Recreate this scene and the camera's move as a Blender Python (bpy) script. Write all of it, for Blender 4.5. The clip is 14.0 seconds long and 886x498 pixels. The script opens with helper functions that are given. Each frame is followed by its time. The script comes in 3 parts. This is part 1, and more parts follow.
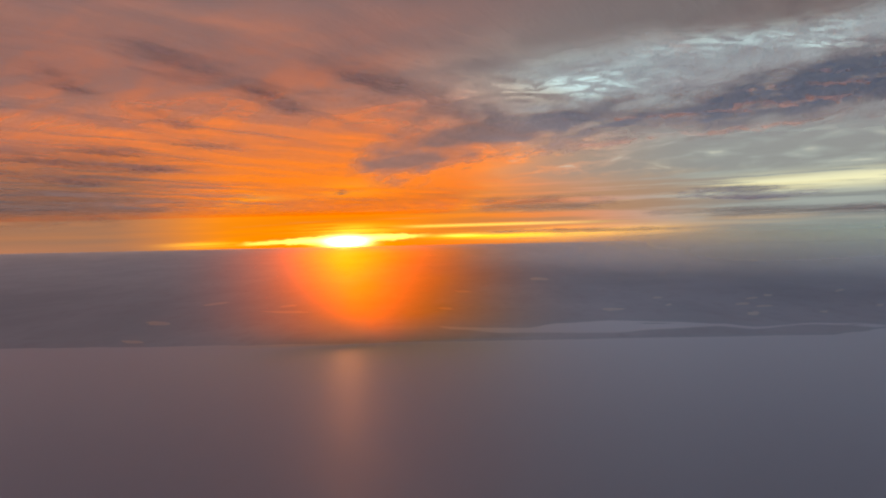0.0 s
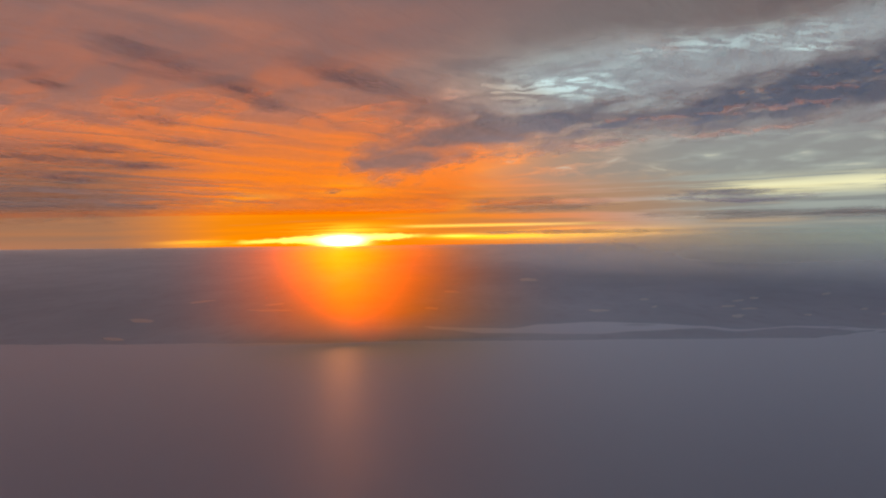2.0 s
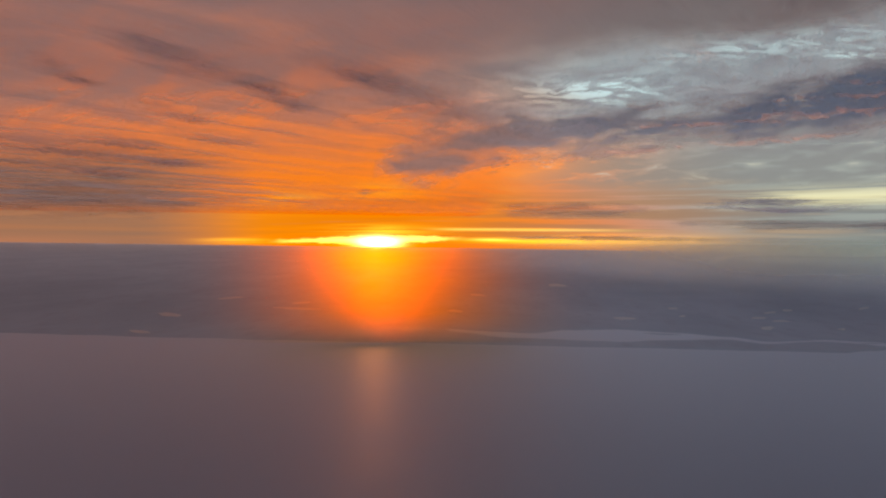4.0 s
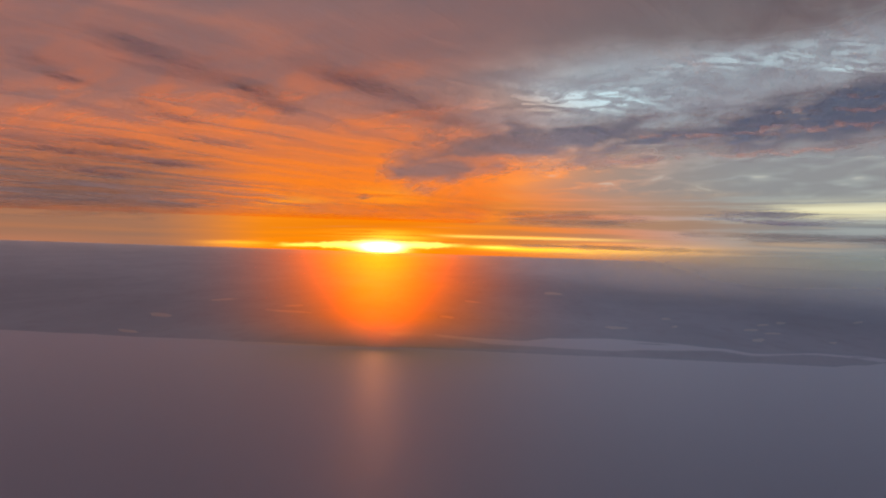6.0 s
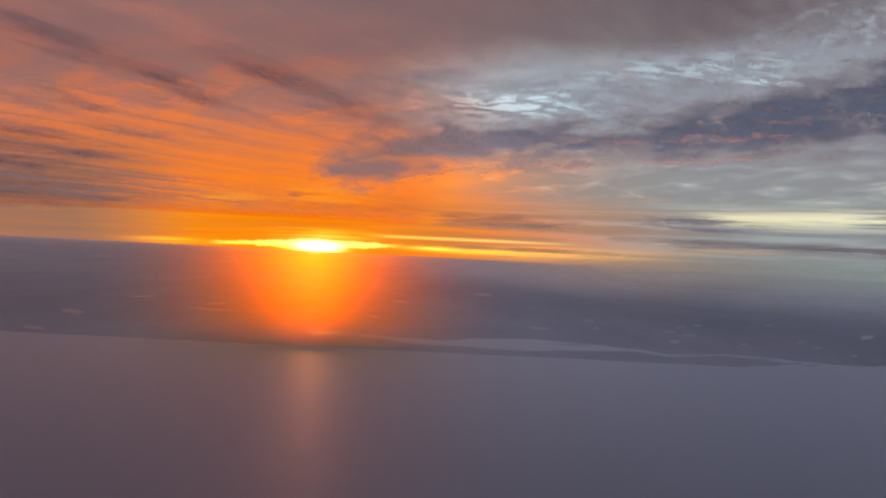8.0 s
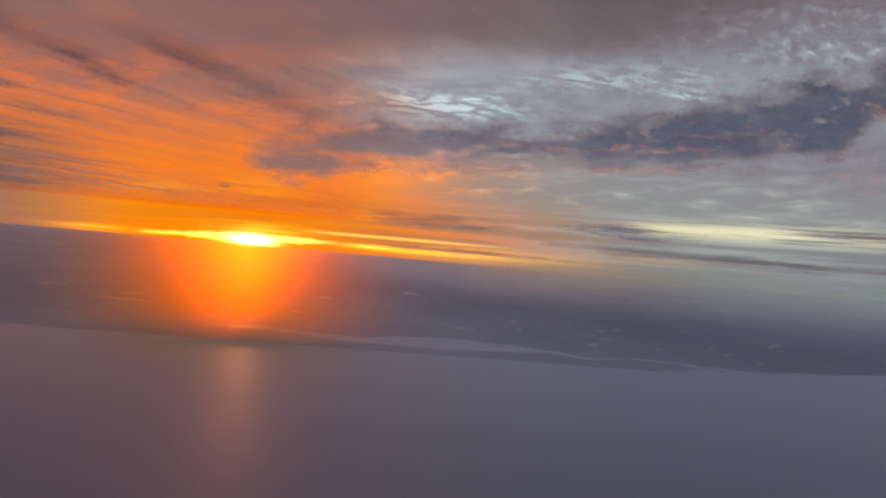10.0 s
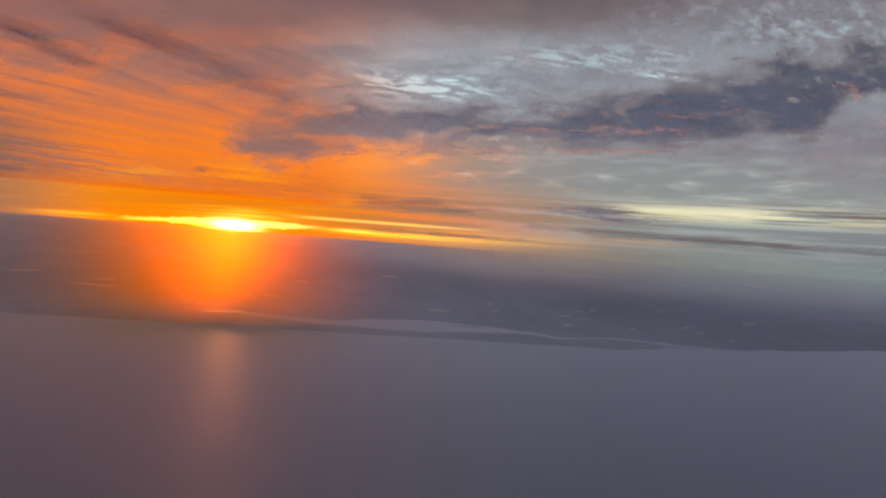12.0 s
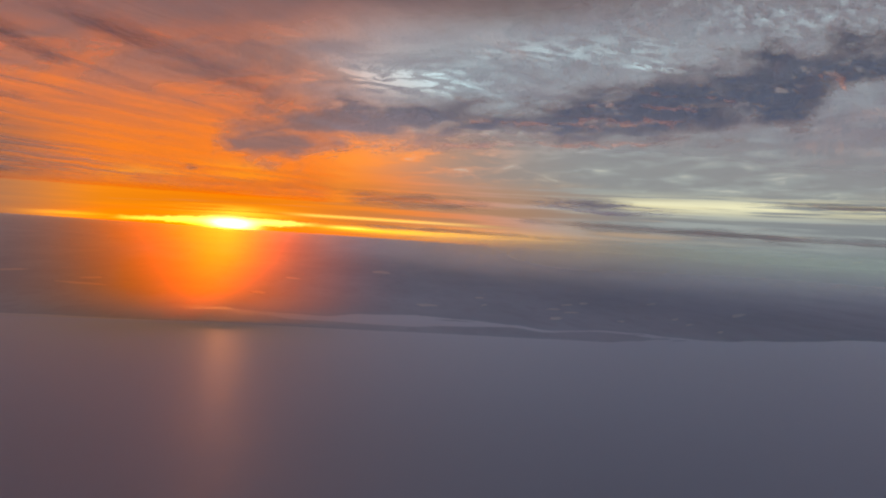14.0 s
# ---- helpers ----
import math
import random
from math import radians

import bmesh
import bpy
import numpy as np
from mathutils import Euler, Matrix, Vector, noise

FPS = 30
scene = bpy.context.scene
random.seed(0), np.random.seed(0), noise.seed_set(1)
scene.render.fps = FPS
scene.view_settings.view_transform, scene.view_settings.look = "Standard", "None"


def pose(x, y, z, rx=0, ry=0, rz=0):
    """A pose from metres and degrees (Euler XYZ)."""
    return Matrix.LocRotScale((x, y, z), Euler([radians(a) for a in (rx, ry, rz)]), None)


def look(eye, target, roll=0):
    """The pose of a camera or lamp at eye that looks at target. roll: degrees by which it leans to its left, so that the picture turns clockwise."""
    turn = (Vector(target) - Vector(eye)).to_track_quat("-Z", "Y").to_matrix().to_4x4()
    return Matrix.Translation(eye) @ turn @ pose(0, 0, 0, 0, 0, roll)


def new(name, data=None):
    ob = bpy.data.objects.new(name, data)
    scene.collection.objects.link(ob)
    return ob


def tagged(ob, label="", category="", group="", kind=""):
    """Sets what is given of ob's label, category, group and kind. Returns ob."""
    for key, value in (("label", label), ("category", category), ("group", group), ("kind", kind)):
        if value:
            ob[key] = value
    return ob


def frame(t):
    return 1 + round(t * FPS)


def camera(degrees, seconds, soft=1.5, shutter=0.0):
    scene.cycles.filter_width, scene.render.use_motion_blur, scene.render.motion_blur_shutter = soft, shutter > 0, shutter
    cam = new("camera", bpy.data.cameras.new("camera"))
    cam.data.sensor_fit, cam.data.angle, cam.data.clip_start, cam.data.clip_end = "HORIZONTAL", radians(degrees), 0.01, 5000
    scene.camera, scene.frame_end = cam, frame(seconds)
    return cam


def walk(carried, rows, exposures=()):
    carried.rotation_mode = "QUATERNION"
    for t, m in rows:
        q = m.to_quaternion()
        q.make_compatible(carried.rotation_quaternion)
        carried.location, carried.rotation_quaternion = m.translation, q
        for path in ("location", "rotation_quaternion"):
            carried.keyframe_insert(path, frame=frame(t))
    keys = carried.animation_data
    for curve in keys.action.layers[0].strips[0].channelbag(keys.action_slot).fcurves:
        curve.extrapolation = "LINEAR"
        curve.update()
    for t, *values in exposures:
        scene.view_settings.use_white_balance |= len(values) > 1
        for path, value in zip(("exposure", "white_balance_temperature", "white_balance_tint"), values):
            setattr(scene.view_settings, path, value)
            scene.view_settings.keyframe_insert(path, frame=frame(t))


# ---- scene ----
cam = camera(63.8, 14.0, soft=2.3)
METRES, EYE, TILT, LEAN, TURN = 100.0, 119.0, -1.7, 1.2, 0.0
ROWS = [
    (0, 0.0012, -0.0051, -0.0022, 0, 0, -0),
    (0.5, 0.0344, -0.0004, -0.0035, -0.04, -0.02, -0.03),
    (1, 0.0681, 0.0042, -0.0048, -0.19, 0.02, -0.07),
    (1.5, 0.1022, 0.0088, -0.0062, -0.34, 0.05, -0.21),
    (2, 0.1367, 0.0132, -0.0076, -0.35, 0.02, -0.54),
    (2.5, 0.1716, 0.0176, -0.0091, -0.02, -0.03, -0.93),
    (3, 0.2068, 0.022, -0.0106, 0.55, -0.05, -1.33),
    (3.5, 0.2423, 0.0262, -0.0122, 1.43, 0.06, -1.72),
    (4, 0.278, 0.0304, -0.0138, 2.49, 0.22, -2.03),
    (6.5, 0.4588, 0.05, -0.0226, 2.29, 0.82, -3.58),
    (7, 0.4952, 0.0537, -0.0245, 0.73, 0.92, -3.74),
    (7.5, 0.5315, 0.0573, -0.0264, -0.81, 1.01, -3.87),
    (8, 0.5678, 0.0609, -0.0284, -2.34, 1.13, -4.1),
    (10.5, 0.7469, 0.0774, -0.0391, -8.22, 1.55, -6.29),
    (11, 0.7819, 0.0804, -0.0414, -8.59, 1.17, -6.06),
    (11.5, 0.8167, 0.0834, -0.0437, -8.71, 0.71, -5.81),
    (12, 0.8511, 0.0863, -0.046, -8.75, 0.38, -5.57),
    (12.5, 0.8851, 0.0892, -0.0484, -8.76, 0.21, -5.34),
    (13, 0.9186, 0.0919, -0.0509, -8.85, 0.15, -5.14),
    (13.5, 0.9517, 0.0946, -0.0534, -8.93, 0.12, -5),
    (14, 0.9842, 0.0972, -0.0559, -9.01, 0.08, -4.95),
]
walk(cam, [(t, pose(0, 0, EYE, TILT, LEAN, TURN) @ pose(METRES * x, METRES * y, METRES * z, 90 + pitch, roll, yaw)) for t, x, y, z, yaw, pitch, roll in ROWS],
     exposures=((0.0, 0.25, 7250, 14), (4.0, 0.13, 7200, 15), (7.0, 0.16, 6800, 21), (10.5, 0.10, 6950, 20), (14.0, 0.14, 6950, 18)))

# ---- node helpers ----
SUN_AZ, SUN_EL = -7.95, -1.05          # degrees from +y towards +x, and above eye level
LOW, HIGH = EYE + 105.0, EYE + 250.0   # heights of the two cloud layers


class Nodes:
    """Short names for the node kinds that the materials use."""

    def __init__(self, tree):
        self.tree = tree
        tree.nodes.clear()

    def node(self, kind):
        return self.tree.nodes.new(kind)

    def put(self, value, socket):
        if isinstance(value, bpy.types.NodeSocket):
            self.tree.links.new(value, socket)
        elif value is not None:
            socket.default_value = value

    def m(self, op, a, b=None, c=None, clamp=False):
        n = self.node("ShaderNodeMath")
        n.operation, n.use_clamp = op, clamp
        for i, v in enumerate((a, b, c)):
            self.put(v, n.inputs[i])
        return n.outputs[0]

    def add(self, a, *rest):
        for b in rest:
            a = self.m("ADD", a, b)
        return a

    def mul(self, a, *rest):
        for b in rest:
            a = self.m("MULTIPLY", a, b)
        return a

    def sub(self, a, b):
        return self.m("SUBTRACT", a, b)

    def step(self, v, lo, hi, to0=0.0, to1=1.0):
        n = self.node("ShaderNodeMapRange")
        n.interpolation_type = "SMOOTHSTEP"
        for i, x in enumerate((v, lo, hi, to0, to1)):
            self.put(x, n.inputs[i])
        return n.outputs[0]

    def gauss(self, *pairs):
        """exp(-sum((v / w) ** 2)) over pairs of value and width."""
        s = None
        for v, w in pairs:
            q = self.m("POWER", self.m("ABSOLUTE", self.m("DIVIDE", v, w)), 2.0)
            s = q if s is None else self.add(s, q)
        return self.m("EXPONENT", self.mul(s, -1.0))

    def xyz(self, v):
        n = self.node("ShaderNodeSeparateXYZ")
        self.put(v, n.inputs[0])
        return n.outputs

    def vec(self, x, y, z):
        n = self.node("ShaderNodeCombineXYZ")
        for i, v in enumerate((x, y, z)):
            self.put(v, n.inputs[i])
        return n.outputs[0]

    def scale(self, v, s):
        n = self.node("ShaderNodeMapping")
        self.put(v, n.inputs["Vector"])
        n.inputs["Scale"].default_value = s
        return n.outputs[0]

    def turned(self, v, degrees):
        n = self.node("ShaderNodeMapping")
        self.put(v, n.inputs["Vector"])
        n.inputs["Rotation"].default_value = (0, 0, radians(degrees))
        return n.outputs[0]

    def noise(self, v, size=1.0, detail=4.0, rough=0.55, warp=0.0):
        n = self.node("ShaderNodeTexNoise")
        self.put(v, n.inputs["Vector"])
        n.inputs["Scale"].default_value, n.inputs["Detail"].default_value = size, detail
        n.inputs["Roughness"].default_value, n.inputs["Distortion"].default_value = rough, warp
        return n.outputs[0]

    def mix(self, f, a, b):
        n = self.node("ShaderNodeMix")
        n.data_type = "RGBA"
        self.put(f, n.inputs[0])
        self.put((*a, 1) if isinstance(a, tuple) else a, n.inputs[6])
        self.put((*b, 1) if isinstance(b, tuple) else b, n.inputs[7])
        return n.outputs[2]

    def glow(self, base, f, colour):
        """base + f * colour."""
        n = self.node("ShaderNodeMix")
        n.data_type, n.blend_type, n.clamp_factor = "RGBA", "ADD", False
        self.put(f, n.inputs[0])
        self.put(base, n.inputs[6])
        self.put((*colour, 1), n.inputs[7])
        return n.outputs[2]

    def shader(self, kind, **sockets):
        n = self.node(kind)
        for key, v in sockets.items():
            self.put((*v, 1) if isinstance(v, tuple) and len(v) == 3 else v, n.inputs[key.replace("_", " ")])
        return n.outputs[0]

    def blend(self, f, a, b):
        n = self.node("ShaderNodeMixShader")
        self.put(f, n.inputs[0]), self.put(a, n.inputs[1]), self.put(b, n.inputs[2])
        return n.outputs[0]

    def place(self):
        return self.node("ShaderNodeNewGeometry").outputs["Position"]

    def own(self):
        return self.node("ShaderNodeTexCoord").outputs["Object"]

    def bump(self, height, strength, distance):
        n = self.node("ShaderNodeBump")
        self.put(height, n.inputs["Height"])
        n.inputs["Strength"].default_value, n.inputs["Distance"].default_value = strength, distance
        return n.outputs[0]

    def out(self, shader, kind="ShaderNodeOutputMaterial"):
        self.put(shader, self.node(kind).inputs["Surface"])


def material(name):
    mat = bpy.data.materials.new(name)
    mat.use_nodes = True
    return mat, Nodes(mat.node_tree)


# ---- sky and sun ----
world = bpy.data.worlds.new("sunset_sky")
scene.world = world
world.use_nodes = True
N = Nodes(world.node_tree)
way = N.turned(N.node("ShaderNodeTexCoord").outputs["Generated"], SUN_AZ)   # the sun's azimuth becomes +y
dx, dy, dz = N.xyz(way)
az = N.mul(N.m("ARCTAN2", dx, dy), 57.2958)            # degrees to the right of the sun
el = N.mul(N.m("ARCSINE", dz), 57.2958)                # degrees above eye level
up = N.sub(el, SUN_EL)
nishita = N.node("ShaderNodeTexSky")
nishita.sky_type, nishita.sun_disc = "NISHITA", False
nishita.sun_elevation, nishita.sun_rotation, nishita.dust_density = radians(SUN_EL - 1.0), radians(SUN_AZ), 4.0
lift = N.sub(N.mul(N.m("MINIMUM", N.m("MAXIMUM", el, 0.0), 12.0), 1.2), N.mul(N.m("MAXIMUM", N.sub(el, 12.0), 0.0), 0.9))
side = N.step(N.add(az, lift), 12.0, 32.0)
clear = N.mix(side, (0.58, 0.17, 0.05), N.mix(N.step(el, 6.0, 11.0), (0.23, 0.28, 0.28), (0.40, 0.58, 0.63)))
dusk = N.mix(N.step(el, 11.0, 20.0), clear, N.mix(N.step(az, 8.0, 30.0), (0.38, 0.215, 0.18), (0.24, 0.29, 0.33)))
dusk = N.mix(N.step(el, 20.0, 40.0), dusk, N.mix(N.step(az, -20.0, 40.0), (0.29, 0.26, 0.28), (0.22, 0.28, 0.33)))
back = N.step(N.m("ABSOLUTE", az), 50.0, 120.0)
dusk = N.mix(N.step(el, 30.0, 55.0), dusk, (0.46, 0.39, 0.40))
dusk = N.mix(N.mul(back, N.step(el, 50.0, 20.0)), dusk, (0.16, 0.165, 0.20))
warm = N.gauss((N.add(az, 2.0), N.step(az, -4.0, 8.0, 26.0, 16.0)), (up, N.step(az, 0.0, 14.0, 9.0, 5.0)))
tone = N.mix(N.mul(warm, 0.97), dusk, (0.75, 0.232, 0.002))
tone = N.mix(N.mul(N.gauss((az, 9.0), (up, 4.2)), 0.85), tone, (0.70, 0.168, 0.0003))
# the clear slot under the edge of the cloud bank
tone = N.mix(N.mul(N.gauss((N.sub(az, 12.0), 9.0), (N.sub(el, N.add(3.9, N.mul(az, 0.13))), 1.5)), 0.6), tone, (0.88, 0.26, 0.02))
# level streaks of far cloud, low over the horizon
flat = N.vec(N.mul(az, 0.07), N.mul(N.sub(el, N.mul(az, 0.012)), 2.0), 3.0)
streak = N.noise(flat, 1.0, 5.0, 0.55)
thin = N.noise(N.vec(N.mul(az, 0.10), N.mul(N.sub(el, N.mul(az, 0.014)), 5.0), 11.0), 1.0, 4.0, 0.55)
low = N.mul(N.step(el, N.add(4.5, N.mul(side, 2.0)), 1.5), N.step(az, 3.0, 13.0, 0.35, 1.0))
veil = N.mix(N.step(az, 9.0, 32.0), (0.40, 0.13, 0.012), (0.150, 0.180, 0.195))
veil = N.mix(N.gauss((N.sub(az, 19.0), 9.0)), veil, (0.27, 0.17, 0.10))
tone = N.mix(N.mul(low, N.step(streak, 0.40, 0.56), N.add(0.62, N.mul(side, 0.3))), tone, veil)
tone = N.mix(N.mul(low, N.step(thin, 0.60, 0.72), 0.5), tone, (0.42, 0.31, 0.18))
# ragged grey wisps over the clear sky beyond the bank
wisp = N.noise(N.vec(N.mul(az, 0.25), N.mul(N.sub(el, N.mul(az, 0.06)), 1.3), 8.0), 1.0, 6.0, 0.64, 0.4)
beyond = N.mul(N.step(az, 8.0, 20.0), N.step(el, 3.0, 4.4), N.step(el, 11.0, 8.5))
tone = N.mix(N.mul(N.step(wisp, 0.40, 0.54), beyond, 0.85), tone, N.mix(N.step(az, 12.0, 30.0), (0.26, 0.19, 0.145), (0.180, 0.205, 0.215)))
tone = N.mix(N.mul(N.step(wisp, 0.42, 0.30), beyond, 0.7), tone, (0.42, 0.46, 0.41))
# golden strip between the horizon and the streaks
gold_mid = N.add(0.30, N.mul(az, 0.006))
gold = N.mul(N.gauss((N.sub(up, gold_mid), N.step(az, 8.0, 20.0, 0.20, 0.42))), N.step(az, 4.0, 13.0), N.step(az, 31.0, 24.5), N.step(thin, 0.70, 0.50))
tone = N.glow(tone, gold, (0.95, 0.50, 0.0))
line = N.mul(N.gauss((N.sub(up, N.add(1.18, N.mul(az, 0.006))), 0.10)), N.step(az, 3.0, 7.0), N.step(az, 24.0, 13.0))
tone = N.glow(tone, N.add(line, N.mul(N.gauss((N.sub(az, 9.2), 1.7), (N.sub(up, 0.42), 0.10)), 1.2)), (0.55, 0.42, 0.08))
# peach haze past the strip's end, and the lemon slits above it
tone = N.mix(N.mul(N.gauss((N.sub(az, 31.0), 7.0), (N.sub(el, 0.15), 0.5)), N.step(thin, 0.62, 0.45), 0.6), tone, (0.46, 0.31, 0.17))
slits = N.step(N.add(N.mul(streak, 0.35), N.mul(thin, 0.65)), 0.56, 0.47)
lemon = N.mul(N.gauss((N.sub(el, N.add(1.75, N.mul(az, 0.030))), 0.62)), N.step(az, 24.0, 33.0), slits)
tone = N.glow(tone, lemon, (0.36, 0.34, 0.14))
# bright strip at the sun, ragged below where far cloud tops cut into it
lumps = N.noise(N.vec(N.mul(az, 0.9), N.mul(el, 1.2), 21.0), 1.0, 4.0, 0.6)
mid = N.add(0.30, N.mul(az, 0.028))
reach = N.mul(N.step(az, -8.6, -6.6), N.step(az, 7.6, 4.6))
half = N.add(N.step(N.m("ABSOLUTE", az), 7.0, 1.0, 0.20, 0.40), N.mul(N.sub(lumps, 0.5), 0.5))
slab = N.mul(N.step(N.m("ABSOLUTE", N.sub(up, mid)), half, N.sub(half, 0.16)), reach)
tone = N.glow(tone, slab, (0.65, 0.54, 0.10))
shreds = N.mul(N.gauss((N.add(az, 11.0), 2.6), (N.sub(up, 0.12), 0.20)), N.step(thin, 0.60, 0.45))
tone = N.glow(tone, shreds, (0.50, 0.34, 0.02))
veils = N.mul(N.gauss((N.sub(az, 0.3), 3.6), (N.sub(up, 1.05), 0.42)), N.step(thin, 0.60, 0.44))
tone = N.glow(tone, veils, (0.55, 0.42, 0.03))
caps = N.add(N.gauss((N.add(az, 6.5), 2.6), (N.sub(up, 3.4), 0.55)), N.gauss((N.sub(az, 0.6), 2.6), (N.sub(up, 4.3), 0.6)))
tone = N.glow(tone, N.mul(caps, N.step(streak, 0.62, 0.45)), (0.10, 0.13, 0.0))
tone = N.glow(tone, N.gauss((az, 2.0), (up, 0.8)), (0.4, 0.24, 0.02))
tone = N.glow(tone, N.mul(N.gauss((az, 4.4), (N.sub(up, mid), 0.20)), slab), (1.4, 1.1, 0.3))
tone = N.glow(tone, N.gauss((N.sub(az, 0.2), 1.25), (N.sub(up, 0.04), 0.36)), (9.0, 7.6, 4.2))
# brown murk low on the far side from the clear sky
tone = N.mix(N.mul(N.step(az, -8.0, -18.0), N.step(el, 7.5, 3.5), N.add(0.60, N.mul(streak, 0.5))), tone, (0.215, 0.125, 0.085))
# far haze along the horizon
rim = N.mix(N.step(az, 12.0, 38.0), (0.34, 0.15, 0.085), (0.145, 0.20, 0.205))
tone = N.mix(N.mul(N.step(el, N.add(-0.2, N.mul(side, 1.2)), -1.3), N.step(N.m("ABSOLUTE", N.add(az, 1.0)), 9.0, 30.0)), tone, rim)
add = N.node("ShaderNodeAddShader")
N.put(N.shader("ShaderNodeBackground", Color=tone, Strength=1.2), add.inputs[0])
N.put(N.shader("ShaderNodeBackground", Color=nishita.outputs[0], Strength=0.05), add.inputs[1])
N.out(add.outputs[0], "ShaderNodeOutputWorld")

sun = new("sun", bpy.data.lights.new("sun", "SUN"))
sun.data.energy, sun.data.angle, sun.data.color = 9.0, radians(0.6), (1.0, 0.315, 0.10)
a, e = radians(SUN_AZ), radians(SUN_EL + 1.1)   # light from the upper rim, lifted by the air
sun.matrix_world = look((0, 0, 0), (-math.sin(a) * math.cos(e), -math.cos(a) * math.cos(e), -math.sin(e)))

# ---- materials ----
WATER, N = material("sea_water")
p = N.place()
swell = N.add(N.noise(N.scale(p, (0.03, 0.012, 1)), 1.0, 5.0), N.mul(N.noise(N.scale(p, (0.5, 0.2, 1)), 1.0, 3.0), 0.15))
norm = N.bump(swell, 0.07, 1.0)
fres = N.node("ShaderNodeFresnel")
fres.inputs["IOR"].default_value = 1.8
sheen = N.blend(0.5, N.shader("ShaderNodeBsdfGlossy", Color=(0.64, 0.72, 0.87), Roughness=0.43, Normal=norm),
                N.shader("ShaderNodeBsdfGlossy", Color=(0.64, 0.72, 0.87), Roughness=0.68, Normal=norm))
N.out(N.blend(N.m("ADD", fres.outputs[0], 0.08, clamp=True), N.shader("ShaderNodeBsdfDiffuse", Color=(0.13, 0.175, 0.25)), sheen))

POND, N = material("pond_water")
N.out(N.blend(0.8, N.shader("ShaderNodeBsdfDiffuse", Color=(0.34, 0.34, 0.38)),
              N.shader("ShaderNodeBsdfGlossy", Color=(0.46, 0.50, 0.57), Roughness=0.42)))

LAND, N = material("dusky_land")
p = N.place()
patches = N.noise(N.scale(p, (0.008, 0.004, 1)), 1.0, 6.0, 0.6)
fields = N.noise(N.scale(p, (0.05, 0.02, 1)), 1.0, 4.0)
tint = N.mix(N.step(patches, 0.35, 0.65), (0.22, 0.285, 0.365), (0.265, 0.33, 0.425))
tint = N.mix(N.mul(N.step(fields, 0.5, 0.7), 0.3), tint, (0.17, 0.19, 0.23))
N.out(N.blend(0.38, N.shader("ShaderNodeBsdfDiffuse", Color=tint),
              N.shader("ShaderNodeBsdfGlossy", Color=(0.41, 0.48, 0.62), Roughness=0.62)))


def vapour(N, cover, colour, soak=0.65, clear=(1.0, 1.0, 1.0), normal=None):
    """Cloud: light passes where cover is 0, and soaks through where it is 1."""
    body = N.blend(soak, N.shader("ShaderNodeBsdfDiffuse", Color=colour, Normal=normal),
                   N.shader("ShaderNodeBsdfTranslucent", Color=colour, Normal=normal))
    return N.blend(cover, N.shader("ShaderNodeBsdfTransparent", Color=clear), body)


def oval(N, p, x, y, length, width, turn):
    """1 in the middle of an oval on the layer, fading outwards."""
    c, k = math.cos(radians(turn)), math.sin(radians(turn))
    px, py, pz = N.xyz(p)
    qx, qy = N.sub(px, x), N.sub(py, y)
    return N.gauss((N.add(N.mul(qx, c), N.mul(qy, k)), length / 2), (N.sub(N.mul(qy, c), N.mul(qx, k)), width / 2))


HIGH_CLOUD, N = material("high_cloud")
w = N.place()
wx, wy, wz = N.xyz(w)
side_slope, rise = N.m("DIVIDE", N.sub(wx, 49.0), wy), N.m("DIVIDE", 250.0, wy)   # sideways and upwards from the middle of the flight
level = N.sub(rise, N.mul(side_slope, 0.12))
clumps = N.noise(N.vec(N.mul(side_slope, 8.0), N.mul(level, 30.0), 1.0), 1.0, 6.0, 0.58, 0.5)
ripples = N.noise(N.vec(N.mul(side_slope, 20.0), N.mul(rise, 150.0), 6.0), 1.0, 4.0, 0.58, 0.3)
puffs = N.noise(N.vec(N.mul(side_slope, 34.0), N.mul(rise, 62.0), 9.0), 1.0, 3.0, 0.55)


def gap(x, y, wide, tall, lean=0.0):
    return N.gauss((N.sub(side_slope, x), wide), (N.sub(rise, N.add(y, N.mul(N.sub(side_slope, x), lean))), tall))


gaps = N.m("MAXIMUM", N.mul(gap(0.13, 0.194, 0.11, 0.019, 0.06), 1.1), N.mul(gap(0.38, 0.258, 0.15, 0.014, 0.14), 0.6))
gaps = N.m("MAXIMUM", gaps, gap(0.50, 0.253, 0.05, 0.008))
breaks = N.step(N.add(N.mul(ripples, 0.65), N.mul(clumps, 0.15), N.mul(puffs, 0.20)), 0.45, 0.57)
cover = N.step(clumps, 0.34, 0.62, N.step(side_slope, -0.20, 0.25, 0.12, 0.78), N.step(side_slope, -0.25, 0.20, 0.65, 0.94))
cover = N.mul(cover, N.step(rise, 0.10, 0.19, 0.22, 1.0))
cover = N.mul(cover, N.sub(1.0, N.mul(N.step(rise, 0.20, 0.30), N.step(side_slope, 0.45, 0.10), 0.45)))
cover = N.sub(cover, N.mul(gaps, breaks, 0.95))
cover = N.sub(cover, N.mul(gap(0.70, 0.37, 0.30, 0.070, 0.1), N.step(N.add(N.mul(puffs, 0.6), N.mul(clumps, 0.4)), 0.45, 0.70), 0.95))
